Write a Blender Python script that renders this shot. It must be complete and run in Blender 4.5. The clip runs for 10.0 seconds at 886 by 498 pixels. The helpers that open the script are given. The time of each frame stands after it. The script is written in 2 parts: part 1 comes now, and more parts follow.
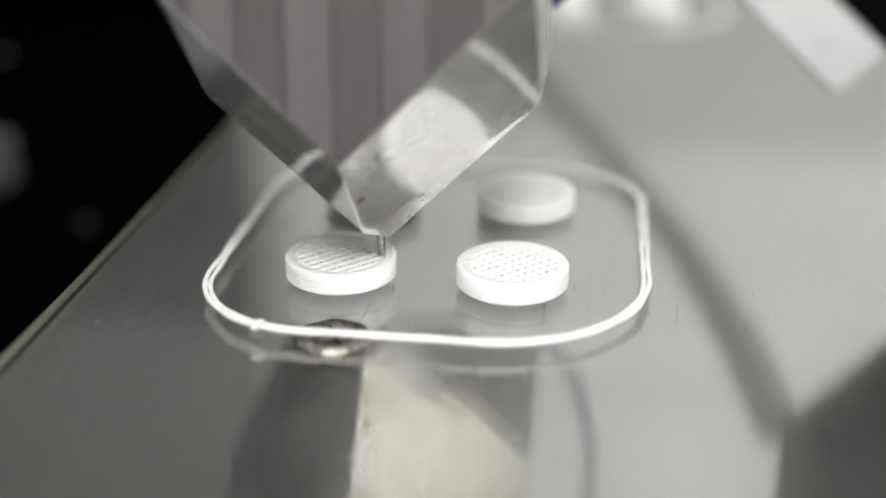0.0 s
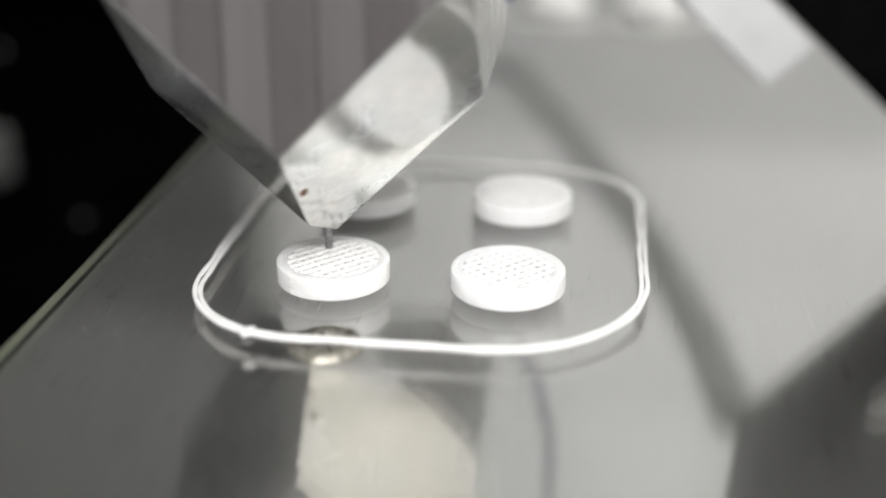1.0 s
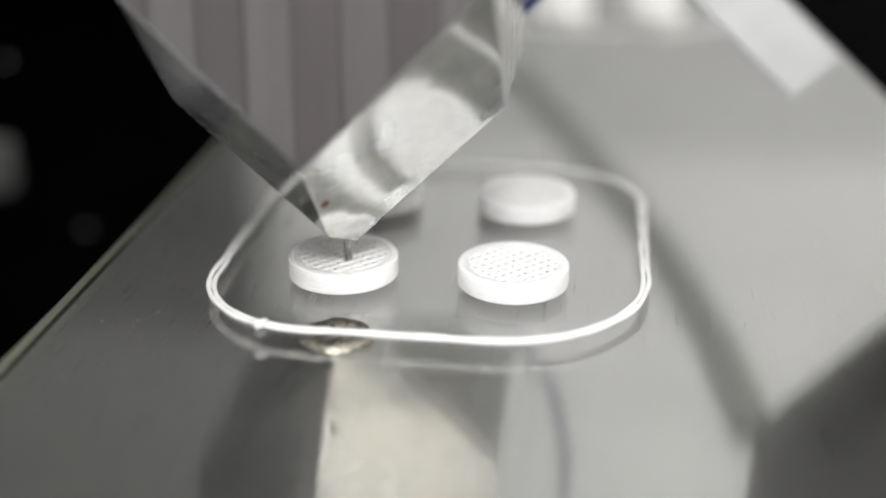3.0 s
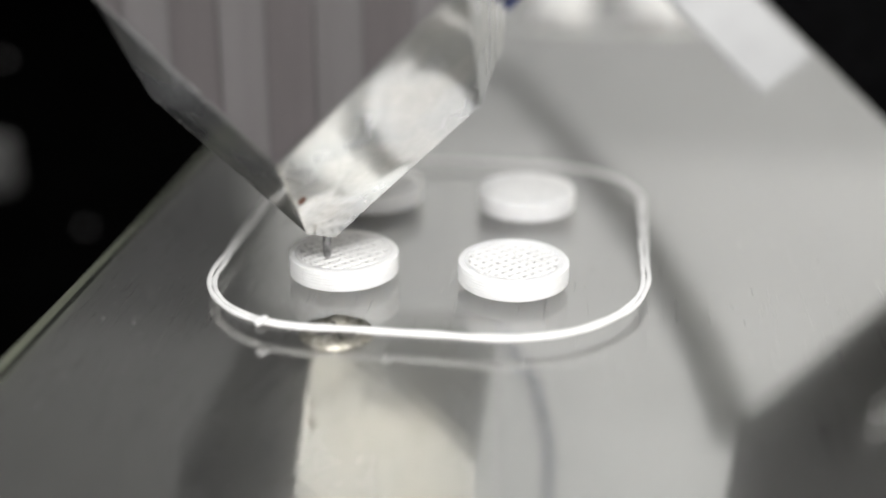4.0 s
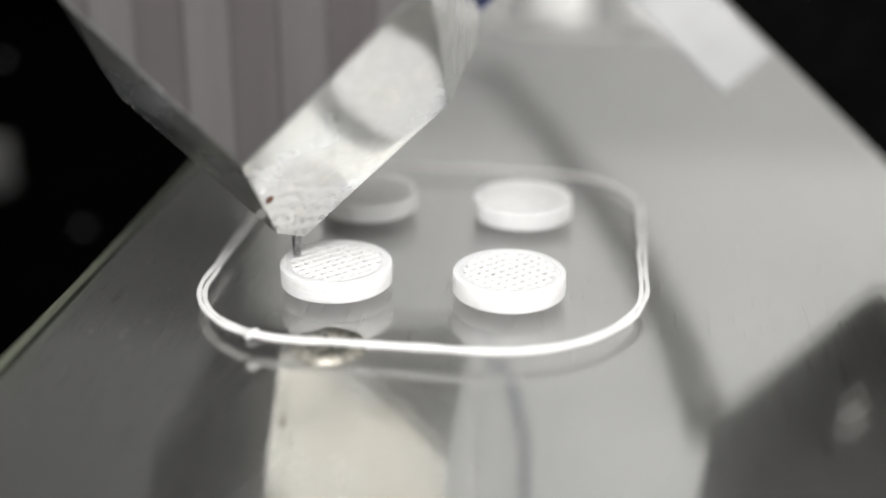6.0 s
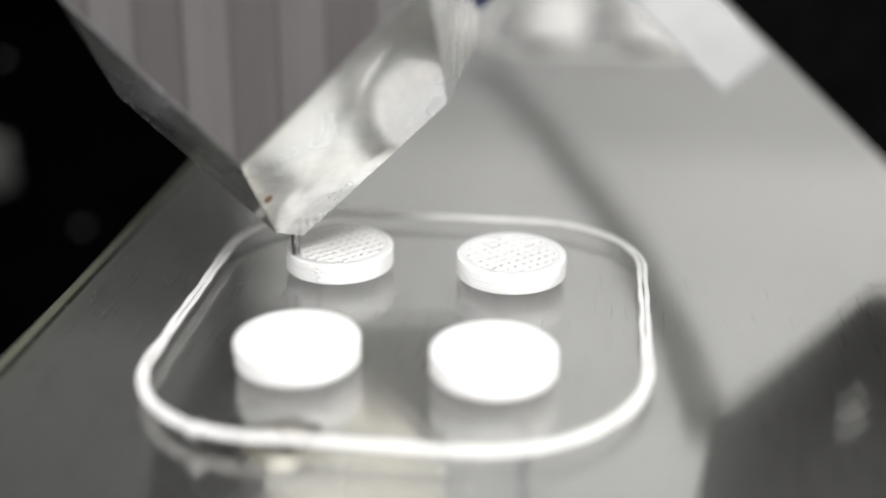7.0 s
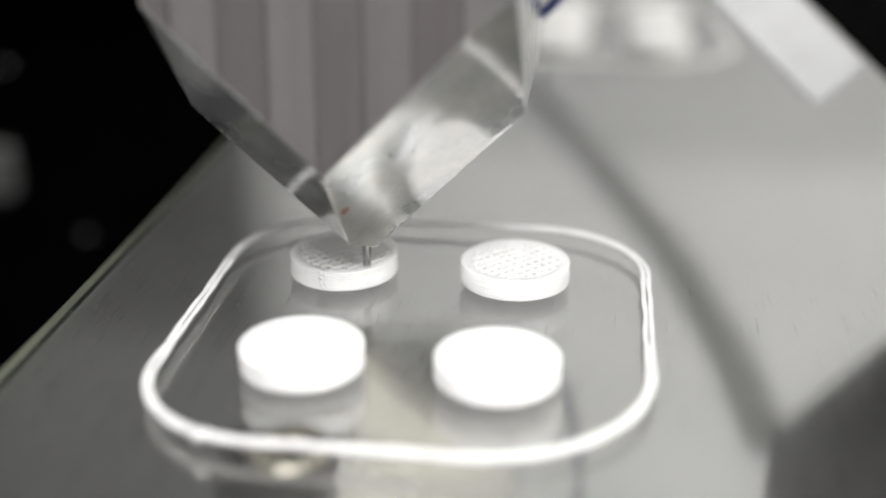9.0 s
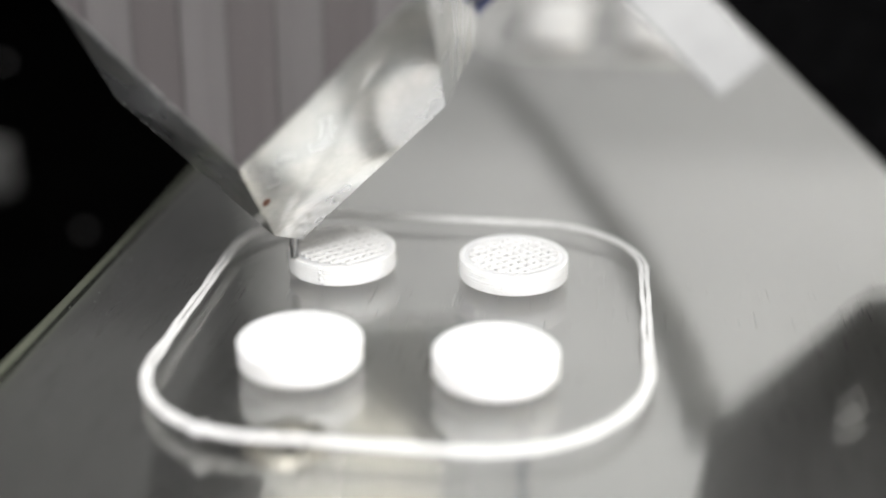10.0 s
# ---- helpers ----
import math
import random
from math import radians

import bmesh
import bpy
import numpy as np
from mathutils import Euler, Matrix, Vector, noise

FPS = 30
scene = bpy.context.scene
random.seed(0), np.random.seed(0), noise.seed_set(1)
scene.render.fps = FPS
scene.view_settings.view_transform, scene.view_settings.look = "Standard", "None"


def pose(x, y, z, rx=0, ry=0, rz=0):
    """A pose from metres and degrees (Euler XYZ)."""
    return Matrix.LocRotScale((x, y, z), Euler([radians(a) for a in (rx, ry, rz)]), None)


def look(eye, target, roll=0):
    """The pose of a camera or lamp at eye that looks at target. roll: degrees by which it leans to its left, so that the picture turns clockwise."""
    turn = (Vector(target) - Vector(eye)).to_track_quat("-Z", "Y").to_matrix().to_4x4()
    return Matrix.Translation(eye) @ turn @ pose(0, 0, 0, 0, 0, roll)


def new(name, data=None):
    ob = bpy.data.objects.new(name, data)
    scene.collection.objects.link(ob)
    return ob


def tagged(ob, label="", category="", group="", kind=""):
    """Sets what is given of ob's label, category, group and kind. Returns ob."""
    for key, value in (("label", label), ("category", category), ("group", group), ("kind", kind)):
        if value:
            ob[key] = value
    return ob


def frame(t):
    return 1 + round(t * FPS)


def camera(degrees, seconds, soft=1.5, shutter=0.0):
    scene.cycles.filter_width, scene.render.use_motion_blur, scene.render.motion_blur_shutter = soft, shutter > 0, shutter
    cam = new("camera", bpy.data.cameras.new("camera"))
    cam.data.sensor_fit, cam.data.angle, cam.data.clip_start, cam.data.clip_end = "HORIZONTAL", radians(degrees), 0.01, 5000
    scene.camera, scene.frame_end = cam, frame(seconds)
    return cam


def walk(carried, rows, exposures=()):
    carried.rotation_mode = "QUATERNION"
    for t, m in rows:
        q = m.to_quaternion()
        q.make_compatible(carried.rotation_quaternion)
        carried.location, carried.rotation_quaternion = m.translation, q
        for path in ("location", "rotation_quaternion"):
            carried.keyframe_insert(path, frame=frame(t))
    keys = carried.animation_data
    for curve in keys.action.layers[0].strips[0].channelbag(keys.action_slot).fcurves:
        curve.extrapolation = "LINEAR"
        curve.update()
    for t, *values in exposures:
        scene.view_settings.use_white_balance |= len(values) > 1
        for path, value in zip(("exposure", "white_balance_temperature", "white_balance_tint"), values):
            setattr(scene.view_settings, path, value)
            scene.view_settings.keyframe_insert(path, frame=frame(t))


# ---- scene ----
# Lengths below are in millimetres and turned into metres by MM.
MM = 0.001
cam = camera(39.65, 10.0, soft=2.0)
EYE_AT = (14.40, -99.26, 46.62)
ROLL = 0.13
# seconds, turn to the left, tilt
CAMERA_ROWS = [(0, 7.34, -23.63), (0.5, 7.28, -23.73), (1, 7.21, -23.87), (1.5, 7.18, -23.77), (2, 7.28, -23.62), (3.5, 7.33, -23.33), (4, 7.33, -23.46), (4.5, 7.31, -23.46), (5, 7.31, -23.43), (5.5, 7.26, -23.44), (7, 7.18, -23.48), (7.5, 7.18, -23.87), (8, 7.14, -23.52), (8.5, 7.26, -23.44), (9, 7.36, -23.1), (9.5, 7.31, -23.25), (10, 7.27, -23.31)]
walk(cam, [(t, pose(EYE_AT[0] * MM, EYE_AT[1] * MM, EYE_AT[2] * MM, 90 + tilt, 0, turn) @ pose(0, 0, 0, 0, 0, ROLL)) for t, turn, tilt in CAMERA_ROWS])
cam.data.dof.use_dof = True
cam.data.dof.focus_distance = 0.108
cam.data.dof.aperture_fstop = 8.5
# seconds, the bed's way along y
BED_ROWS = [(0, 0.1), (0.2, 1.39), (0.5, -0.9), (0.7, -3.16), (1, -2.05), (1.2, -0.57), (1.5, 1.3), (1.7, 2.61), (2, 1.9), (2.2, 0.59), (3.3, 2.47), (3.5, 3.8), (3.7, 3.72), (4, 1.5), (4.2, 0.37), (4.5, 0.78), (4.7, 2.77), (5, 4.4), (5.2, 4.76), (5.5, 2.45), (5.7, 1.84), (6.8, -13.67), (7, -15.55), (7.2, -16.6), (7.5, -20.55), (7.7, -21.89), (8, -22.7), (8.2, -21.36), (8.5, -19.7), (8.7, -17.03), (9, -15.2), (9.5, -13.5), (10, -15.1)]
# seconds, the print head's way along x
HEAD_ROWS = [(0, -0.05), (0.2, 0.02), (0.5, -1.92), (0.7, -3.28), (1, -4.62), (1.2, -3.17), (1.5, -1.31), (1.7, -0.67), (2, -2.02), (2.2, -3.43), (3.3, -2.41), (3.5, -1.54), (3.7, -2.91), (4, -5.01), (4.2, -6.32), (4.5, -6.94), (4.7, -5.69), (5, -3.56), (5.2, -4.61), (5.5, -6.64), (5.7, -7.82), (6.8, -6.4), (7, -7.59), (7.2, -8.48), (7.5, -8.2), (7.7, -6.69), (8, -4.09), (8.2, -2.4), (8.5, -0.5), (8.7, -0.3), (9, -1.4), (9.5, -5.25), (10, -7.91)]

# ---- light ----
world = bpy.data.worlds.new("world")
world.use_nodes = True
scene.world = world
world.node_tree.nodes["Background"].inputs[0].default_value = (0.75, 0.78, 0.8, 1)
world.node_tree.nodes["Background"].inputs[1].default_value = 0.03
scene.view_settings.exposure = 0.0


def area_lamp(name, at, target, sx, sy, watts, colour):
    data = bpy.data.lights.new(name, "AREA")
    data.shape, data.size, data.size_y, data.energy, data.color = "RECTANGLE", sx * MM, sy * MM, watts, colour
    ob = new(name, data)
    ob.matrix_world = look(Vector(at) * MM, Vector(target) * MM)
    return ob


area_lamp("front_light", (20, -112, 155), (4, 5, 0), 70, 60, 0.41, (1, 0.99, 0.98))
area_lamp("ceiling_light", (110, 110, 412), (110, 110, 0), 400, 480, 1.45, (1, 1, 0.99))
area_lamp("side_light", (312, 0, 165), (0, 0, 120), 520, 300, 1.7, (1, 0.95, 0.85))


# ---- materials ----
def material(name):
    m = bpy.data.materials.new(name)
    m.use_nodes = True
    nt = m.node_tree
    return m, nt, nt.nodes["Principled BSDF"]


def coords(nt, scale):
    co = nt.nodes.new("ShaderNodeTexCoord")
    mp = nt.nodes.new("ShaderNodeMapping")
    mp.inputs["Scale"].default_value = scale
    nt.links.new(co.outputs["Object"], mp.inputs[0])
    return mp.outputs[0]


def noise_node(nt, vec, scale, detail=4.0):
    n = nt.nodes.new("ShaderNodeTexNoise")
    n.inputs["Scale"].default_value, n.inputs["Detail"].default_value = scale, detail
    nt.links.new(vec, n.inputs["Vector"])
    return n.outputs["Fac"]


def ramp(nt, fac, lo, hi, c0, c1):
    r = nt.nodes.new("ShaderNodeValToRGB")
    e = r.color_ramp.elements
    e[0].position, e[1].position = lo, hi
    e[0].color, e[1].color = (*c0, 1), (*c1, 1)
    nt.links.new(fac, r.inputs[0])
    return r.outputs[0]


def spread(nt, fac, lo, hi):
    r = nt.nodes.new("ShaderNodeMapRange")
    r.inputs["To Min"].default_value, r.inputs["To Max"].default_value = lo, hi
    nt.links.new(fac, r.inputs["Value"])
    return r.outputs[0]


def bump(nt, bsdf, fac, strength, dist):
    b = nt.nodes.new("ShaderNodeBump")
    b.inputs["Strength"].default_value, b.inputs["Distance"].default_value = strength, dist * MM
    nt.links.new(fac, b.inputs["Height"])
    nt.links.new(b.outputs[0], bsdf.inputs["Normal"])


def simple(name, c0, c1, rough, metal=0.0, scale=400, strength=0.15, dist=0.05, stretch=(1, 1, 1), spec=0.5):
    m, nt, b = material(name)
    vec = coords(nt, stretch)
    n = noise_node(nt, vec, scale)
    nt.links.new(ramp(nt, n, 0.3, 0.7, c0, c1), b.inputs["Base Color"])
    n2 = noise_node(nt, vec, scale * 0.17)
    nt.links.new(spread(nt, n2, rough * 0.75, rough * 1.25), b.inputs["Roughness"])
    b.inputs["Metallic"].default_value = metal
    b.inputs["Specular IOR Level"].default_value = spec
    if strength:
        bump(nt, b, n, strength, dist)
    return m


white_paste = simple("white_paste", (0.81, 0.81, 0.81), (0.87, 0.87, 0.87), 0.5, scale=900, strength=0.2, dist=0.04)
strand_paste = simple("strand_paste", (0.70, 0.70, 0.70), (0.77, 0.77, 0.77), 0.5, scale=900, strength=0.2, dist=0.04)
white_paste.node_tree.nodes["Principled BSDF"].inputs["Subsurface Weight"].default_value = 0.95
white_paste.node_tree.nodes["Principled BSDF"].inputs["Subsurface Radius"].default_value = (1.0, 0.97, 0.92)
white_paste.node_tree.nodes["Principled BSDF"].inputs["Subsurface Scale"].default_value = 0.003


def two_lobes(nt, b, base, sharp, haze, share):
    """A metal with a clear mirror image under a milky scatter: share is the mirror's part."""
    hz = nt.nodes.new("ShaderNodeBsdfPrincipled")
    for node in (b, hz):
        node.inputs["Metallic"].default_value = 1.0
        nt.links.new(base, node.inputs["Base Color"])
    nt.links.new(sharp, b.inputs["Roughness"])
    nt.links.new(haze, hz.inputs["Roughness"])
    mix = nt.nodes.new("ShaderNodeMixShader")
    nt.links.new(share, mix.inputs[0])
    nt.links.new(hz.outputs[0], mix.inputs[1])
    nt.links.new(b.outputs[0], mix.inputs[2])
    out = [n for n in nt.nodes if n.type == "OUTPUT_MATERIAL"][0]
    nt.links.new(mix.outputs[0], out.inputs["Surface"])
    return hz


def polished_metal():
    m, nt, b = material("polished_metal")
    # smudges, and fine scuffs along the flanks
    smudge = noise_node(nt, coords(nt, (1, 1, 1)), 160, 6)
    scuff = noise_node(nt, coords(nt, (0.08, 1, 1)), 2600, 5)
    tone = ramp(nt, scuff, 0.35, 0.72, (0.75, 0.75, 0.75), (0.86, 0.86, 0.855))
    warm = ramp(nt, smudge, 0.38, 0.62, (1, 0.985, 0.95), (0.97, 0.985, 1))
    mul = nt.nodes.new("ShaderNodeMixRGB")
    mul.blend_type = "MULTIPLY"
    mul.inputs[0].default_value = 1.0
    nt.links.new(tone, mul.inputs[1])
    nt.links.new(warm, mul.inputs[2])
    hz = two_lobes(nt, b, mul.outputs[0], spread(nt, smudge, 0.08, 0.17), spread(nt, scuff, 0.28, 0.38), spread(nt, smudge, 0.55, 0.9))
    bump(nt, b, scuff, 0.06, 0.012)
    bump(nt, hz, scuff, 0.25, 0.03)
    return m


polished = polished_metal()


def ribbed(name, c0, c1):
    m, nt, b = material(name)
    info = nt.nodes.new("ShaderNodeObjectInfo")
    tone = ramp(nt, info.outputs["Random"], 0.0, 1.0, c0, c1)
    n = noise_node(nt, coords(nt, (1, 1, 0.12)), 700)
    mul = nt.nodes.new("ShaderNodeMixRGB")
    mul.blend_type = "MULTIPLY"
    mul.inputs[0].default_value = 0.35
    nt.links.new(tone, mul.inputs[1])
    nt.links.new(ramp(nt, n, 0.3, 0.75, (0.6, 0.58, 0.58), (1, 1, 1)), mul.inputs[2])
    nt.links.new(mul.outputs[0], b.inputs["Base Color"])
    b.inputs["Metallic"].default_value = 0.5
    b.inputs["Roughness"].default_value = 0.6
    bump(nt, b, n, 0.12, 0.03)
    return m


# one metal in two tones: the relief's dimmer and brighter reflections as colour
rib_dim_sheen = ribbed("ribbed_metal_dim_sheen", (0.122, 0.110, 0.113), (0.142, 0.130, 0.134))
rib_bright_sheen = ribbed("ribbed_metal_bright_sheen", (0.155, 0.147, 0.149), (0.182, 0.173, 0.176))
needle_metal = simple("needle_metal", (0.18, 0.18, 0.185), (0.45, 0.45, 0.45), 0.25, 1.0, scale=2500, strength=0.3, dist=0.03)
black_plastic = simple("black_plastic", (0.0008, 0.0008, 0.0009), (0.0018, 0.0018, 0.002), 0.75, scale=600, spec=0.01)
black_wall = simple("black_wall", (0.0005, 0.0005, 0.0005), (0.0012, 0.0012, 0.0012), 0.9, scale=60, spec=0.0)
# wall greys are set for the light they mirror into bed and flanks
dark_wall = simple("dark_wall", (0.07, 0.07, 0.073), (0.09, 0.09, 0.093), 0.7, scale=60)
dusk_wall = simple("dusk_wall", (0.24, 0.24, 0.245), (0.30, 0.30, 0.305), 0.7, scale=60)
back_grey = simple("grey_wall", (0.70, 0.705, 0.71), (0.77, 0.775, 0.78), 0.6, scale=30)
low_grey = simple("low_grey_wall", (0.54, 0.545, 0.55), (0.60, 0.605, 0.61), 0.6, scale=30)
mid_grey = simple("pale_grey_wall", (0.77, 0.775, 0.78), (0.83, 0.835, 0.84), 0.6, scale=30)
strip_white = simple("strip_white", (0.31, 0.313, 0.318), (0.365, 0.368, 0.373), 0.85, scale=250, spec=0.05)
rust = simple("rust_spot", (0.06, 0.022, 0.012), (0.15, 0.06, 0.035), 0.8, scale=3000)
blue_tube = simple("blue_plastic", (0.01, 0.03, 0.16), (0.02, 0.05, 0.25), 0.4, scale=400)
screw_metal = simple("screw_metal", (0.13, 0.12, 0.095), (0.48, 0.46, 0.41), 0.42, 1.0, scale=1600, strength=1.0, dist=0.2)
edge_glass = simple("ground_glass_edge", (0.055, 0.062, 0.043), (0.088, 0.097, 0.070), 0.5, scale=500)
dark_metal = simple("dark_metal", (0.06, 0.055, 0.045), (0.14, 0.13, 0.11), 0.3, 1.0, scale=900)
dim_grey = simple("dim_grey_plastic", (0.05, 0.05, 0.051), (0.08, 0.08, 0.08), 0.5, scale=200)
bracket_grey = simple("bracket_plastic", (0.10, 0.10, 0.105), (0.14, 0.14, 0.14), 0.5, scale=200)
chrome = simple("chrome", (0.7, 0.7, 0.7), (0.8, 0.8, 0.8), 0.15, 1.0)
# dark colour that stands for the shade in the gaps between ribs
groove_shade_tone = simple("groove_shade_tone", (0.028, 0.025, 0.027), (0.045, 0.041, 0.043), 0.6)
scratch_grey = simple("scratch_grey", (0.16, 0.16, 0.16), (0.26, 0.26, 0.26), 0.6)
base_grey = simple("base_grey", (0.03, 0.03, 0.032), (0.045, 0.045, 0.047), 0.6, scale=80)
scuff_grey = simple("scuff_grey", (0.42, 0.42, 0.42), (0.6, 0.6, 0.6), 0.5)
sleeve_grey = simple("sleeve_plastic", (0.50, 0.50, 0.51), (0.57, 0.57, 0.575), 0.6, scale=200)
pale_grey = simple("pale_grey_plastic", (0.5, 0.5, 0.5), (0.6, 0.6, 0.6), 0.5)


def brushed():
    m, nt, b = material("brushed_aluminium")
    fine = noise_node(nt, coords(nt, (1, 0.025, 1)), 7000, 4)
    broad = noise_node(nt, coords(nt, (1, 0.3, 1)), 60, 3)
    mix = nt.nodes.new("ShaderNodeMath")
    mix.operation = "ADD"
    nt.links.new(spread(nt, fine, 0, 0.6), mix.inputs[0])
    nt.links.new(spread(nt, broad, 0, 0.4), mix.inputs[1])
    tone = ramp(nt, mix.outputs[0], 0.25, 0.75, (0.47, 0.465, 0.465), (0.54, 0.535, 0.535))
    two_lobes(nt, b, tone, spread(nt, fine, 0.07, 0.11), spread(nt, fine, 0.25, 0.32), spread(nt, broad, 0.48, 0.58))
    return m


def glass():
    m, nt, b = material("clear_glass")
    b.inputs["Base Color"].default_value = (0.966, 0.971, 0.959, 1)
    b.inputs["Transmission Weight"].default_value = 1.0
    b.inputs["IOR"].default_value = 1.52
    b.inputs["Roughness"].default_value = 0.0
    return m


plate_metal, plate_glass = brushed(), glass()


# ---- building helpers ----
def mesh_of(name, bm, mat, smooth=True):
    me = bpy.data.meshes.new(name)
    bmesh.ops.scale(bm, vec=(MM, MM, MM), verts=bm.verts)
    bmesh.ops.recalc_face_normals(bm, faces=bm.faces)
    bm.to_mesh(me)
    bm.free()
    me.materials.append(mat)
    if smooth:
        me.shade_smooth()
        me.set_sharp_from_angle(angle=radians(35))
    return me


def part(name, bm, mat, parent=None, label="", smooth=False):
    ob = new(name, mesh_of(name, bm, mat, smooth))
    if parent:
        ob.parent = parent
    if label:
        tagged(ob, label)
    return ob


def empty(name, label, category, at=(0, 0, 0), group="", kind=""):
    ob = new(name)
    ob.location = Vector(at) * MM
    ob.empty_display_size = 0.005
    return tagged(ob, label, category, group, kind)


def box_bm(x0, x1, y0, y1, z0, z1, bevel=0.0):
    bm = bmesh.new()
    bmesh.ops.create_cube(bm, size=1)
    for v in bm.verts:
        v.co = Vector(((x0 + x1) / 2 + v.co.x * (x1 - x0), (y0 + y1) / 2 + v.co.y * (y1 - y0), (z0 + z1) / 2 + v.co.z * (z1 - z0)))
    if bevel:
        bmesh.ops.bevel(bm, geom=bm.edges[:], offset=bevel, segments=2, affect="EDGES", profile=0.5)
    return bm


def hull_bm(points, bevel=0.0):
    bm = bmesh.new()
    vs = [bm.verts.new(p) for p in points]
    bmesh.ops.convex_hull(bm, input=vs)
    bmesh.ops.dissolve_limit(bm, angle_limit=radians(1.5), verts=bm.verts[:], edges=bm.edges[:])
    if bevel:
        bmesh.ops.bevel(bm, geom=bm.edges[:], offset=bevel, segments=2, affect="EDGES", profile=0.5)
    return bm


def lathe_bm(profile, n=64, wobble=0.0, seed=0):
    """A turned body from (radius, height) pairs; closed where the radius is 0."""
    bm = bmesh.new()
    rings = []
    for r, z in profile:
        if r < 1e-6:
            rings.append([bm.verts.new((0, 0, z))])
        else:
            ring = []
            for i in range(n):
                a = 2 * math.pi * i / n
                w = 1 + wobble * noise.noise(Vector((math.cos(a) * 2 + seed, math.sin(a) * 2, z * 2.5)))
                ring.append(bm.verts.new((r * w * math.cos(a), r * w * math.sin(a), z)))
            rings.append(ring)
    for a, b in zip(rings, rings[1:]):
        for i in range(n):
            j = (i + 1) % n
            if len(a) == 1 and len(b) == 1:
                continue
            if len(a) == 1:
                bm.faces.new((a[0], b[i], b[j]))
            elif len(b) == 1:
                bm.faces.new((a[i], a[j], b[0]))
            else:
                bm.faces.new((a[i], a[j], b[j], b[i]))
    return bm


def tube_bm(path, radius, sides=8, closed=False, squash=1.0):
    """A strand along a path; radius may be a function of the running number. squash flattens it in height."""
    bm = bmesh.new()
    pts = [Vector(p) for p in path]
    n, rings = len(pts), []
    for i, p in enumerate(pts):
        a = pts[(i - 1) % n] if closed or i > 0 else p
        b = pts[(i + 1) % n] if closed or i < n - 1 else p
        t = (b - a).normalized()
        up = Vector((0, 0, 1)) if abs(t.z) < 0.9 else Vector((0, 1, 0))
        s = t.cross(up).normalized()
        u = s.cross(t)
        r = radius(i) if callable(radius) else radius
        rings.append([bm.verts.new(p + s * r * math.cos(q) + u * r * squash * math.sin(q)) for q in [2 * math.pi * k / sides for k in range(sides)]])
    m = n if closed else n - 1
    for i in range(m):
        a, b = rings[i], rings[(i + 1) % n]
        for k in range(sides):
            l = (k + 1) % sides
            bm.faces.new((a[k], a[l], b[l], b[k]))
    if not closed:
        bm.faces.new(rings[0])
        bm.faces.new(rings[-1][::-1])
    return bm


# ---- the machine round the bed ----
PLATE_X0, PLATE_X1, PLATE_Y0, PLATE_Y1, GLASS = -31.2, 130.0, -39.3, 165.0, 2.6


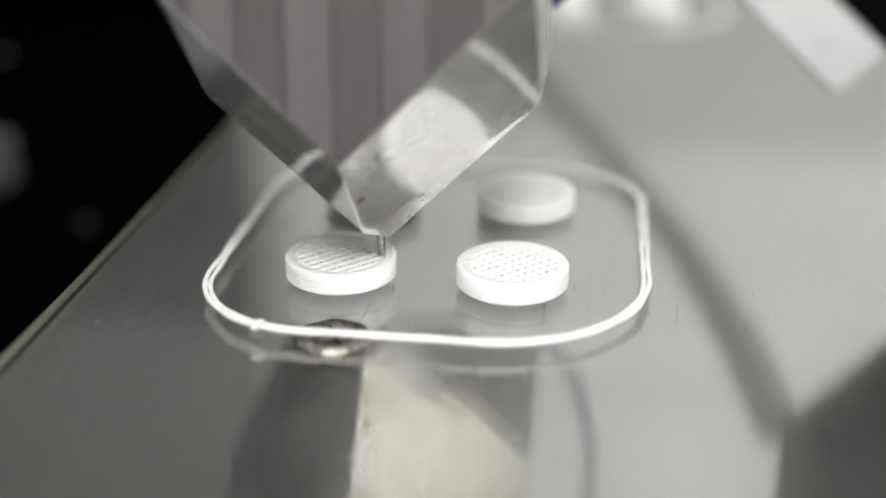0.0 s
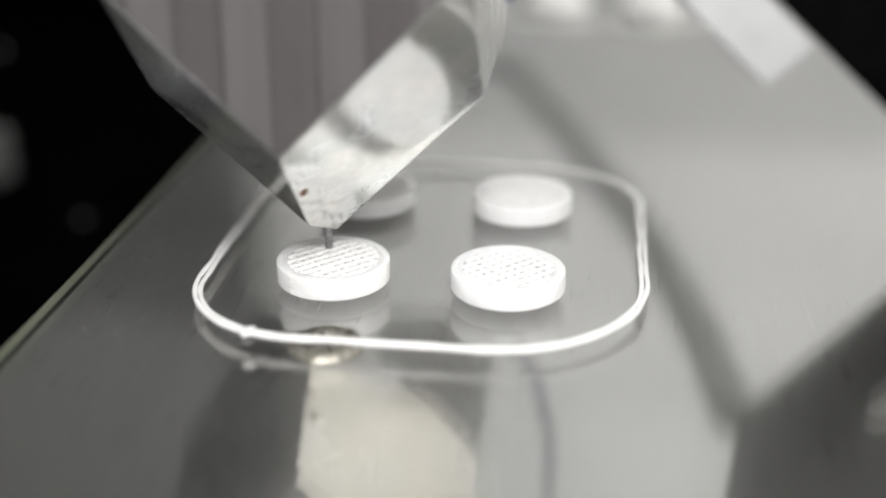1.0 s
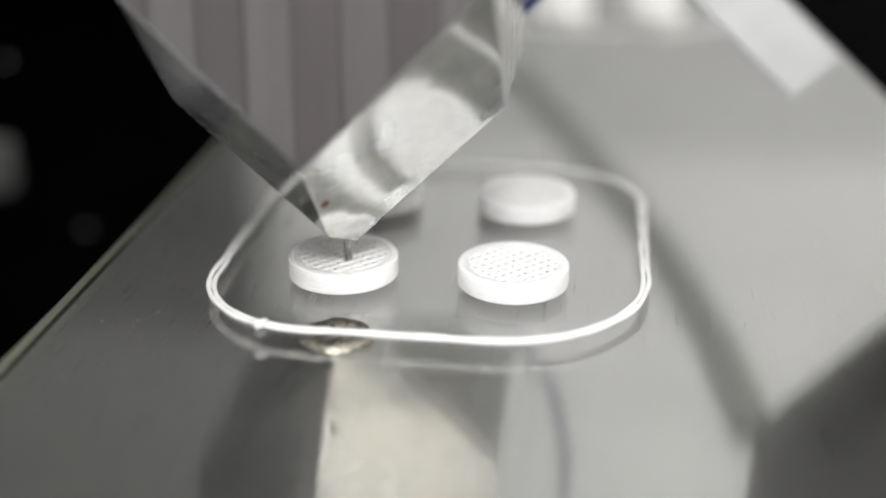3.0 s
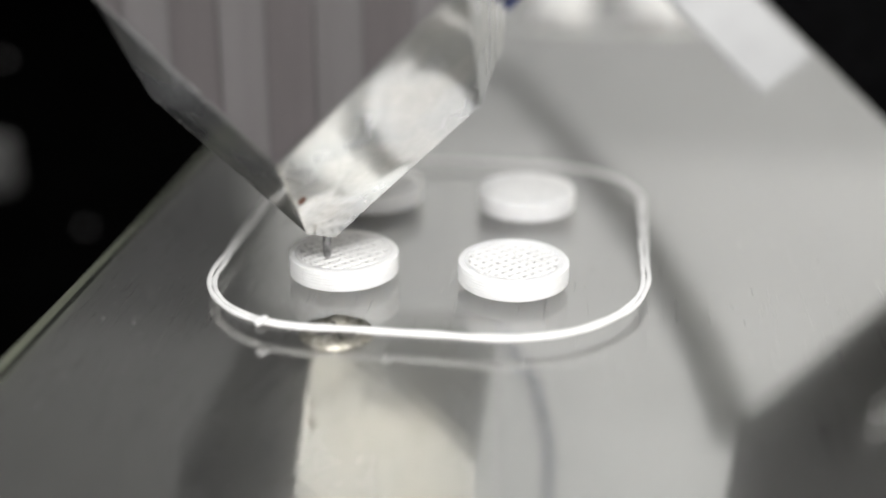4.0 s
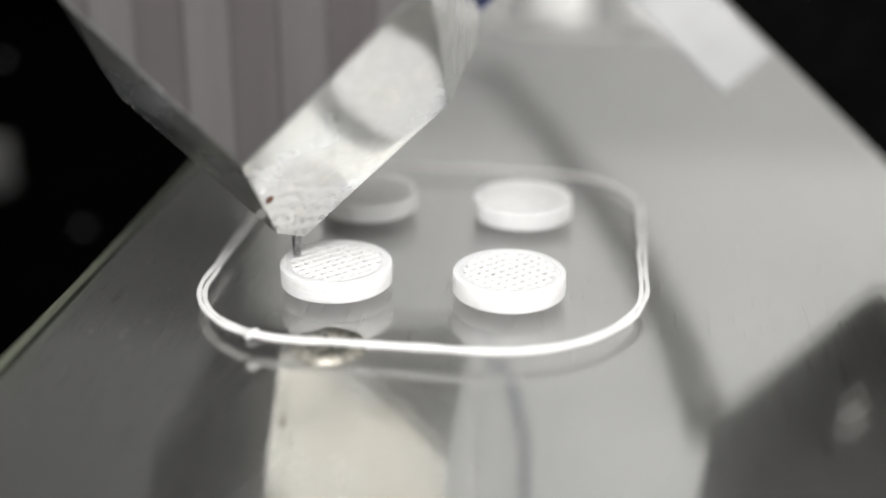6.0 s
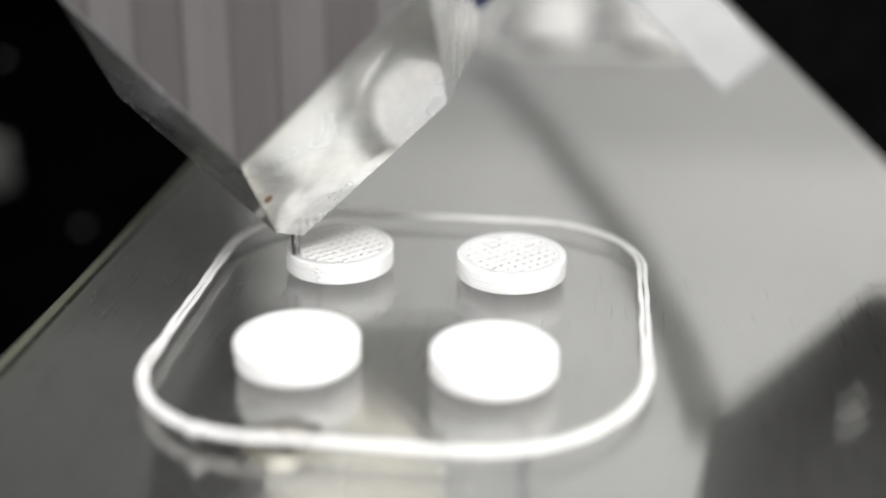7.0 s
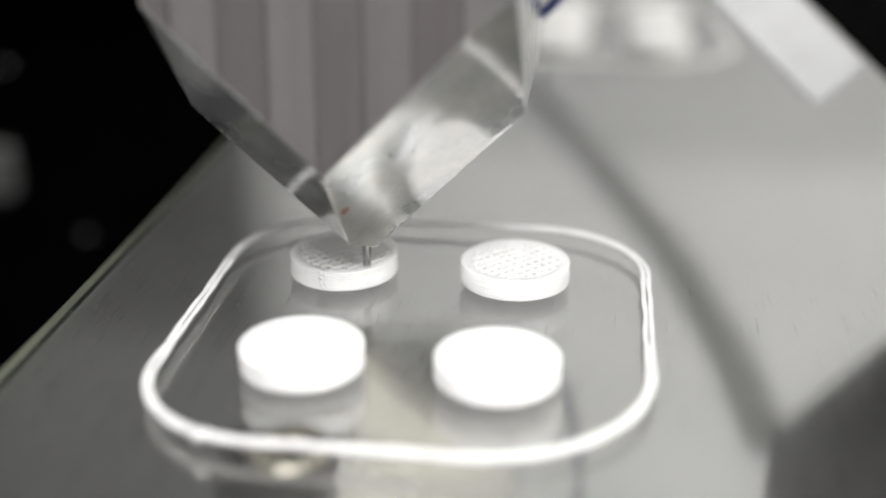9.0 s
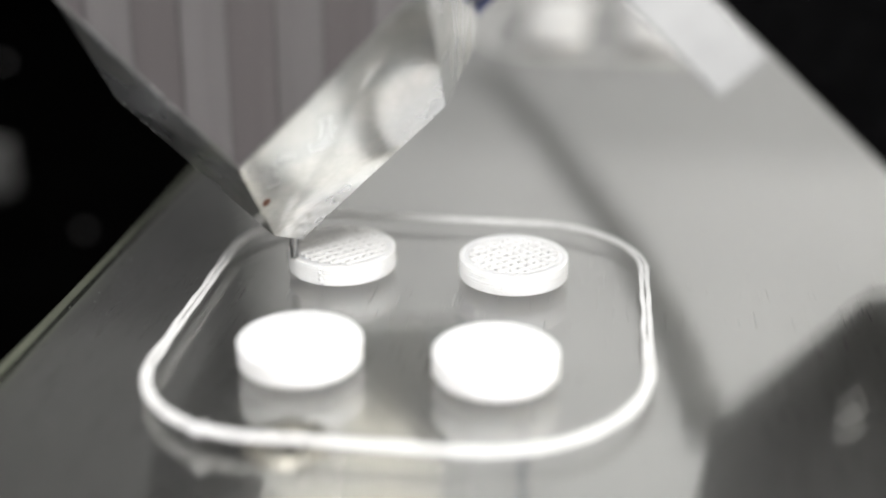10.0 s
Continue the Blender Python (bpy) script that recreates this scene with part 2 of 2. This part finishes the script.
def setting():
    s = "structure"
    # walls above the black base are unseen, banded in tone for the bed's reflections
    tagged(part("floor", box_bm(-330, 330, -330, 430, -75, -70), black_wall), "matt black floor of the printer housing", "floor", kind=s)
    # two unseen slabs added low on the left, only for the flank to mirror
    tagged(part("flank_reflector", box_bm(-110, 60, -320, 80, -69.9, -66, 1), base_grey), "added unseen dull grey slab, mirrored in the extruder's left flank", "panel", kind=s)
    tagged(part("flank_reflector_side", box_bm(-320, -110.5, -320, 80, -69.9, -66, 1), dusk_wall), "added unseen mid grey slab, lightens the left flank's image in the bed", "panel", kind=s)
    tagged(part("wall_left_upper", box_bm(-330, -320, -330, 430, 230, 420), dark_wall), "unseen dark grey upper side wall, keeps left reflections dim", "wall", kind=s)
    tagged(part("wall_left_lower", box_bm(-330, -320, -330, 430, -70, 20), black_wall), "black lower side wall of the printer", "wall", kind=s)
    tagged(part("wall_left", box_bm(-330, -320, -330, 430, 20, 230), dusk_wall), "unseen mid grey side wall, lightens the mirrored left flank", "wall", kind=s)
    tagged(part("wall_right", box_bm(320, 330, -330, 430, -70, 420), back_grey), "grey inner side wall of the printer", "wall", kind=s)
    tagged(part("wall_back_lower", box_bm(-119, 320, 419, 430, -70, 128), low_grey), "unseen lower back wall, greyed to dim the far bed's reflection", "wall", kind=s)
    tagged(part("wall_back", box_bm(-119, 320, 420, 430, 128, 245), mid_grey), "unseen back wall band, pale to brighten the bed's reflection", "wall", kind=s)
    tagged(part("wall_back_upper", box_bm(-119, 320, 419, 430, 245, 420), back_grey), "unseen upper back wall, grey to dim the near bed's reflection", "wall", kind=s)
    tagged(part("wall_back_post", box_bm(-139, -119, 410, 430, -70, 420, 2), pale_grey), "unseen pale upright post, mirrored as a light band in the bed", "wall", kind=s)
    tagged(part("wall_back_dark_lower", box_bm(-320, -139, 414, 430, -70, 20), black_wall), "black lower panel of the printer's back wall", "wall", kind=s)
    tagged(part("wall_back_dark", box_bm(-320, -139, 415, 430, 20, 225), dark_wall), "unseen dark grey back wall, darkens the bed's left reflection", "wall", kind=s)
    tagged(part("wall_back_dark_upper", box_bm(-320, -139, 415, 430, 225, 420), dusk_wall), "unseen mid grey upper back wall, lightens the bed's front-left reflection", "wall", kind=s)
    tagged(part("wall_front", box_bm(-320, 320, -330, -320, -70, 420), back_grey), "grey front wall behind the camera", "wall", kind=s)
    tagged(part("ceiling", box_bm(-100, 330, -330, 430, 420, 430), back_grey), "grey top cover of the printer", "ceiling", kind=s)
    tagged(part("ceiling_left", box_bm(-330, -100, -330, 430, 420, 430), dark_wall), "unseen dark grey top panel, keeps the left flank's reflection dim", "ceiling", kind=s)


setting()


# ---- the print bed ----
def print_bed():
    bed = empty("print_bed", "clear glass print bed clamped on a brushed aluminium heater plate", "print bed")

    def plate(*box):
        # the plates lie a little askew on the carriage
        bm = box_bm(*box)
        bmesh.ops.rotate(bm, cent=(PLATE_X0, PLATE_Y0, 0), matrix=Matrix.Rotation(radians(-0.5), 3, "Z"), verts=bm.verts)
        return bm

    g = part("glass_plate", plate(PLATE_X0, PLATE_X1, PLATE_Y0, PLATE_Y1, -GLASS, 0), plate_glass, bed, "clear glass with a greenish polished edge")
    g.visible_shadow = False
    # the cut faces of the glass are ground
    g.data.materials.append(edge_glass)
    for f in g.data.polygons:
        f.material_index = 1 if abs(f.normal.z) < 0.5 else 0
    part("heater_plate", plate(PLATE_X0 + 0.5, PLATE_X1 - 0.1, PLATE_Y0 + 0.5, PLATE_Y1 - 0.1, -GLASS - 5, -GLASS - 0.06), plate_metal, bed, "brushed aluminium plate under the glass")
    screw = part("screw", lathe_bm([(0, -0.25), (1.1, -0.2), (1.5, 0.0), (2.2, 0.05), (2.8, -0.05), (3.1, -0.3), (3.1, -0.6), (0, -0.6)], 40, 0.12), screw_metal, bed, "worn countersunk screw head under the glass", smooth=True)
    screw.location = Vector((-6.1, -10.8, -GLASS + 0.5)) * MM
    for turn in (25, 115):
        bm = box_bm(-1.9, 1.9, -0.22, 0.22, -0.15, 0.12, 0.05)
        bmesh.ops.rotate(bm, cent=(0, 0, 0), matrix=Matrix.Rotation(radians(turn), 3, "Z"), verts=bm.verts)
        part("slot_edge", bm, dark_metal, screw)
    # dust on the glass
    rnd = random.Random(5)
    verts, faces = [], []
    for k in range(330):
        if k < 150:
            x, y = rnd.uniform(-30, -18), rnd.uniform(-25, 25)
        else:
            x, y = rnd.uniform(-30, 45), rnd.uniform(-35, 40)
        r = 0.022 + 0.06 * rnd.random() ** 3
        n, a0 = len(verts), rnd.random() * 6
        st = rnd.uniform(0.6, 2.2)
        for q in range(3):
            verts.append(((x + r * st * math.cos(a0 + q * 2.1)) * MM, (y + r * math.sin(a0 + q * 2.1)) * MM, 0.004 * MM))
        verts.append((x * MM, y * MM, (r * 0.8) * MM))
        faces += [(n, n + 1, n + 3), (n + 1, n + 2, n + 3), (n + 2, n, n + 3)]
    specks = len(faces)
    # hairline scratches
    for k in range(170):
        x, y = rnd.uniform(-30, -19), rnd.uniform(-14, 24)
        a0, ln, w = radians(rnd.gauss(68, 9)), rnd.uniform(0.2, 0.9), rnd.uniform(0.008, 0.016)
        n, ca, sa = len(verts), math.cos(a0), math.sin(a0)
        for u, v in ((-ln, 0), (0, -w), (ln, 0), (0, w)):
            verts.append(((x + u * ca - v * sa) * MM, (y + u * sa + v * ca) * MM, 0.005 * MM))
        faces.append((n, n + 1, n + 2, n + 3))
    me = bpy.data.meshes.new("dust")
    me.from_pydata(verts, [], faces)
    me.materials.append(pale_grey)
    me.materials.append(scratch_grey)
    for f in me.polygons:
        f.material_index = 1 if f.index >= specks else 0
    dust = tagged(new("dust", me), "fine pale dust specks and hairline scratches on the glass", kind="stuff")
    dust.parent = bed
    return bed


# ---- printed tablets and their outlines ----
TABLET_R, TABLET_H, LAYERS = 5.0, 1.84, 7


def tablet(seed, label, group, at, seam_at=-140, lump=0.3, top_step=0.06):
    rnd = random.Random(seed)
    thing = empty("tablet", label, "printed tablet", at, group)
    lay = TABLET_H / LAYERS
    prof = [(0, 0.015), (TABLET_R - 0.12, 0.015)]
    for i in range(LAYERS):
        off = rnd.uniform(-0.03, 0.02)
        for q, r in ((0.08, -0.045), (0.3, 0.0), (0.7, 0.0), (0.92, -0.045)):
            prof.append((TABLET_R + r + off, (i + q) * lay))
    prof += [(TABLET_R - 0.18, TABLET_H), (TABLET_R - 0.38, TABLET_H + 0.01), (TABLET_R - 0.50, TABLET_H - 0.08), (TABLET_R - 0.56, TABLET_H - 0.10), (TABLET_R - 0.62, TABLET_H - 0.06)]
    prof += [(TABLET_R - 0.78, TABLET_H - 0.01), (TABLET_R - 0.95, TABLET_H - 0.03), (TABLET_R - 1.02, TABLET_H - 0.35), (TABLET_R - 1.05, TABLET_H - 0.48), (0, TABLET_H - 0.48)]
    part("shell", lathe_bm(prof, 72, 0.006, seed), white_paste, thing, smooth=True)
    # the infill: two crossing beds of strands
    inner, pitch = TABLET_R - 0.9, 0.9
    for level, turn in ((0, -45), (1, 45)):
        c, s = math.cos(radians(turn)), math.sin(radians(turn))
        z = TABLET_H - 0.24 + top_step * level
        k = -4
        while k <= 4:
            off = k * pitch + rnd.uniform(-0.04, 0.04)
            k += 1
            half = math.sqrt(max(inner * inner - off * off, 0))
            if half < 0.6:
                continue
            path = []
            for i in range(13):
                u = -half + 2 * half * i / 12
                sag = rnd.uniform(-0.01, 0.01)
                path.append((u * c - off * s, u * s + off * c, z + sag))
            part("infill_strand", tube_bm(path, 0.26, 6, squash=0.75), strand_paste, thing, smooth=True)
    # the seam where each layer starts
    a = radians(seam_at)
    seam = [(math.cos(a + 0.03 * math.sin(i * 2.1)) * (TABLET_R + 0.02), math.sin(a + 0.03 * math.sin(i * 2.1)) * (TABLET_R + 0.02), 0.1 + i * (TABLET_H - 0.25) / 8) for i in range(9)]
    part("seam", tube_bm(seam, lambda i: (0.11 + 0.05 * math.sin(i * 2.4)) * lump if i else 0.10, 6), strand_paste, thing, smooth=True)
    return thing


def outline(label, at):
    thing = empty("skirt_outline", label, "printed outline", at, "printed outlines")
    x0, x1, y0, y1 = -19.4, 19.95, -12.4, 30.7
    for k in range(2):
        g = k * 0.5
        path = []
        for cx, cy, a0, rad in ((x1 - 10.5, y1 - 10.5, 0, 10.5), (x0 + 10.5, y1 - 10.5, 90, 10.5), (x0 + 10.5, y0 + 10.5, 180, 10.5), (x1 - 13.5, y0 + 13.5, 270, 13.5)):
            for i in range(17):
                a = radians(a0 + 90 * i / 16)
                path.append((cx + (rad - g) * math.cos(a), cy + (rad - g) * math.sin(a), 0.18))
        full = []
        for p, q in zip(path, path[1:] + path[:1]):
            p, q = Vector(p), Vector(q)
            n = max(1, int((q - p).length / 1.2))
            full += [p.lerp(q, i / n) for i in range(n)]
        full = [p + Vector((noise.noise(p * 0.3 + Vector((k * 9, 0, 0))) * 0.12, noise.noise(p * 0.3 + Vector((0, 7, k * 5))) * 0.12, 0)) for p in full]
        part("strand", tube_bm(full, lambda i: 0.22 + 0.025 * math.sin(i * 1.7), 8, True, 0.7), strand_paste, thing, smooth=True)
    blob = [(-12.6, -12.5, 0.3), (-12.3, -12.1, 0.42), (-12.05, -11.6, 0.45), (-11.9, -11.2, 0.35)]
    part("strand_end", tube_bm(blob, lambda i: (0.25, 0.38, 0.3, 0.12)[i], 8), white_paste, thing, smooth=True)
    return thing


# ---- the print head ----
def make_extruder(at):
    head = empty("extruder", "polished wedge-shaped metal extruder with a fine dosing needle", "extruder", at)
    A = Vector((-1.2, -11.0, 12.2))

    def front(x, z, out=0.0):
        return Vector((x, A.y + 0.035 * (z - A.z) - out, z))

    # front face, right flank, left flank, tip and the box behind
    X0, X1 = -14.9, 13.6
    R, L = front(X1, 26.95), front(X0, 25.2)
    K, E = Vector((13.75, -0.3, 14.7)), Vector((-14.3, -2.3, 14.85))
    B, C = Vector((-1.0, -3.05, 3.3)), Vector((0.85, -0.05, 1.85))
    TR, TL, KR, EB = front(X1, 60), front(X0, 60), Vector((X1, 26.2, 13.9)), Vector((X0, 26.2, 15.0))
    UR, UL = Vector((X1, 30, 60)), Vector((X0, 30, 60))
    bm = bmesh.new()
    v = {k: bm.verts.new(p) for k, p in dict(A=A, R=R, L=L, K=K, E=E, B=B, C=C, TR=TR, TL=TL, KR=KR, EB=EB, UR=UR, UL=UL).items()}
    for names in ("A R K C B", "A B E L", "A R TR TL L", "R K KR UR TR", "L E EB UL TL", "C K KR", "C KR EB", "C EB E", "C E B", "KR EB UL UR", "TL TR UR UL"):
        bm.faces.new([v[k] for k in names.split()])
    bm.normal_update()
    worn = [e for e in bm.edges if {e.verts[0], e.verts[1]} in ({v["A"], v["R"]}, {v["A"], v["B"]}, {v["C"], v["K"]}, {v["B"], v["E"]})]
    bmesh.ops.bevel(bm, geom=worn, offset=0.16, segments=2, affect="EDGES", profile=0.5)
    part("block", bm, polished, head, "polished metal wedge with mirror-like flanks")
    # pale scuffs on the flanks, thickest at the tip and along the lower edges
    rnd = random.Random(8)
    verts, faces = [], []
    for a, b, c, count in ((C, K, A, 120), (B, E, A, 70)):
        nrm = (b - a).cross(c - a).normalized()
        if nrm.y > 0:
            nrm = -nrm
        along = (b - a).normalized()
        across = nrm.cross(along)
        if across.dot(c - a) < 0:
            across = -across
        for q in range(count):
            far = rnd.random() ** 2.2 if q % 3 else rnd.uniform(0.75, 0.98)
            p = a.lerp(b, far) + across * (0.15 + (2.6 if a == C else 1.2) * rnd.random() ** 2) + nrm * 0.012
            turn, ln, w = rnd.gauss(0.5, 0.5), 0.05 + 0.5 * rnd.random() ** 3, rnd.uniform(0.010, 0.03)
            u, w2 = along * math.cos(turn) + across * math.sin(turn), across * math.cos(turn) - along * math.sin(turn)
            k = len(verts)
            verts += [tuple((p + g) * MM) for g in (-u * ln, -w2 * w, u * ln, w2 * w)]
            faces.append((k, k + 1, k + 2, k + 3))
    me = bpy.data.meshes.new("scuff_marks")
    me.from_pydata(verts, [], faces)
    me.materials.append(scuff_grey)
    tagged(new("scuff_marks", me), "fine pale scuffs on the metal flanks", kind="stuff").parent = head

    def slab(outline, lo_out, hi_out):
        bm = bmesh.new()
        lo, hi = [bm.verts.new(front(x, z, lo_out)) for x, z in outline], [bm.verts.new(front(x, z, hi_out)) for x, z in outline]
        bm.faces.new(lo)
        bm.faces.new(hi[::-1])
        for i in range(len(outline)):
            n = (i + 1) % len(outline)
            bm.faces.new((lo[i], hi[i], hi[n], lo[n]))
        return bm

    def low(x):
        return A.z + 0.35 + (0.997 * (x - A.x) if x > A.x else 0.949 * (A.x - x))

    # upright ribs on the front face, over a flat sheet coloured as groove shade
    part("groove_shade_sheet", slab([(A.x, low(A.x) - 0.1), (X1 - 0.2, low(X1 - 0.2) - 0.1), (X1 - 0.2, 58), (X0 + 0.2, 58), (X0 + 0.2, low(X0 + 0.2) - 0.1)], -0.2, 0.03), groove_shade_tone, head, "flat sheet behind the ribs, groove shade as its dark colour")
    # every other rib takes the brighter reflection tone
    for k in range(-4, 5):
        x0, x1 = max(-1.5 + 3.72 * k + 0.07, X0 + 0.25), min(-1.5 + 3.72 * (k + 1) - 0.07, X1 - 0.25)
        if x1 - x0 < 0.3:
            continue
        cut = sorted({x0, min(max(A.x, x0), x1), x1})
        part("rib", slab([(q, low(q)) for q in cut] + [(x1, 58), (x0, 58)], -0.3, 0.08 if k % 2 else 0.24), rib_bright_sheen if k % 2 else rib_dim_sheen, head)
    needle = part("needle", lathe_bm([(0.2, 0.0), (0.35, 0.02), (0.36, 0.9), (0.40, 1.1), (0.40, 3.4), (0, 3.4)], 20, 0.03), needle_metal, head, "thin steel dosing needle", smooth=True)
    spot = lathe_bm([(0, -0.05), (0.42, -0.05), (0.36, 0.06), (0, 0.10)], 14, 0.25, 3)
    on, out = Vector((-0.5, -6.4, 7.75)), Vector((0.556, -0.618, -0.556))
    bmesh.ops.transform(spot, matrix=Matrix.Translation(on) @ out.to_track_quat("Z", "Y").to_matrix().to_4x4() @ Matrix.Diagonal((1.0, 1.45, 1.2, 1)), verts=spot.verts)
    part("residue_spot", spot, rust, head, "brown baked-on residue")
    part("tube", tube_bm([(12, 30.6, 14.8), (13.6, 29.6, 16.9), (15, 28.5, 18.4), (18, 27, 22), (20, 26, 30), (20, 26, 44)], 0.55, 10), blue_tube, head, "blue plastic tube", smooth=True)
    # the black neighbour with its pale strip
    lean = 0.44
    nrm = Vector((0, -1, lean)).normalized()

    def cov(x, z, d=0.0):
        return Vector((x, -13.4 + lean * (z - 20.7), z)) - nrm * d
    part("cover", hull_bm([cov(34.6, 26.4), cov(50.7, 12.4), cov(54, 12.4), cov(90, 30), cov(14.6, 43.8), cov(90, 70), cov(0, 70),
                           cov(36.0, 27.0, 3.5), cov(51, 14, 3.5), cov(54, 14, 3.5), cov(90, 31, 3.5), cov(16, 44.4, 3.5), cov(90, 70, 3.5), cov(2, 70, 3.5)], 0.3), black_plastic, head, "black plastic cover with slanted lower edge")
    part("rear_body", hull_bm([Vector((37.5, -4, 25.5)), Vector((38, 6, 24)), Vector((41.3, 23.8, 23.1)), Vector((56.4, 23.7, 6.1)), Vector((62, 23.7, 7)), Vector((53, -8, 15)),
                               Vector((90, 24, 46)), Vector((90, -6, 46)), Vector((41.3, 23.8, 46)), Vector((39, -4, 46))], 0.3), black_plastic, head, "black body behind the cover")
    # out-of-view sleeve, added for the dim diagonal band it mirrors in the bed
    part("mirrored_sleeve", tube_bm([(41, 26, 25), (39, 45, 25.5), (33, 80, 27), (28, 100, 28), (21, 125, 28.5), (12, 155, 29), (3, 185, 30), (-8, 220, 40)], 2.7, 12), sleeve_grey, head, "grey sleeve added out of view, mirrored as a dim band in the bed", smooth=True)
    e = Vector((-10.85, 0, 9.42)).normalized()
    s1, s2 = Vector((34.93, 0, 20.36)), Vector((38.1, 0, 23.0))
    bm = bmesh.new()
    quad = [s1, s2, s2 + e * 40, s1 + e * 40]
    lo = [bm.verts.new(cov(q.x, q.z, 1.0)) for q in quad]
    hi = [bm.verts.new(cov(q.x, q.z, -0.05)) for q in quad]
    bm.faces.new(lo)
    bm.faces.new(hi[::-1])
    for i in range(4):
        bm.faces.new((lo[i], hi[i], hi[(i + 1) % 4], lo[(i + 1) % 4]))
    idle = lathe_bm([(0.08, 9.4), (0.25, 9.5), (1.15, 11.0), (1.15, 11.5), (1.7, 11.5), (1.7, 13.5), (0, 13.5)], 24)
    bmesh.ops.translate(idle, vec=(52.4, 7.2, 0), verts=idle.verts)
    part("idle_nozzle", idle, sleeve_grey, head, "dull grey idle nozzle under the black cover", smooth=True)
    part("edge_strip", bm, strip_white, head, "pale metal strip along the black cover")
    return head


# ---- far fittings in the dark ----
def fitting(name, label, category, at, r, mat):
    thing = empty(name, label, category, at)
    part("knob", lathe_bm([(0, -r * 0.5), (r * 0.8, -r * 0.5), (r, 0), (r * 0.8, r * 0.4), (0, r * 0.6)], 24), mat, thing, smooth=True)
    return thing


def on_ray(way, dist):
    return Vector(EYE_AT) + Vector(way).normalized() * dist


bed = print_bed()
moving = [bed]
tablets = []
LABELS = {(0, 0): "white printed tablet half filled under the needle", (1, 0): "white printed tablet with open lattice infill",
          (0, 1): "white printed tablet with a lumpy layer seam", (1, 1): "white printed tablet with a fine lattice top"}
NUDGE = {(0, 0): 0.2, (1, 0): -0.05, (0, 1): -0.22, (1, 1): -0.08}
SX, SY = 15.78, 18.42
SEAMS = {(0, 0): (-125, 0.3, 0.08), (1, 0): (-60, 0.2, 0.06), (0, 1): (-101, 1.8, 0.15), (1, 1): (-98, 0.3, 0.06)}
for (i, j), text in LABELS.items():
    moving.append(tablet(10 + i + 2 * j, text, "tablets of the print", ((i - 0.5) * SX + NUDGE[i, j], j * SY, 0), *SEAMS[i, j]))
for i in range(2):
    for j in range(2):
        moving.append(tablet(30 + i + 2 * j, "white printed tablet of an earlier batch on the glass", "tablets of the earlier batch", (7.6 + i * SX, 110 + j * SY, 0)))
moving.append(outline("white double-strand outline printed round four tablets", (0, 0, 0)))
moving.append(outline("white double-strand outline printed round the earlier batch", (15.5, 110, 0)))
NEEDLE_AT = (-3.90, 0.03, 1.92)
extruder = make_extruder(NEEDLE_AT)
fitting("knob_fitting", "small chrome fitting in the dark housing", "fitting", on_ray((-0.39006, 0.84449, -0.36699), 230), 0.9, dim_grey)
fitting("knob_fitting", "small chrome fitting in the dark housing", "fitting", on_ray((-0.44604, 0.86241, -0.23936), 230), 0.65, bracket_grey)
tagged(part("bracket", box_bm(-3, 3.0, -3, 3, -4.6, 5.0, 1.0), dim_grey), "dark grey plastic bracket in the dark housing", "bracket").location = on_ray((-0.4520, 0.8350, -0.3157), 240) * MM


def motions():
    for ob in moving:
        x, y, z = ob.location
        walk(ob, [(t, pose(x, y + way * MM, z)) for t, way in BED_ROWS])
    x, y, z = extruder.location
    walk(extruder, [(t, pose(x + way * MM, y, z)) for t, way in HEAD_ROWS])


motions()
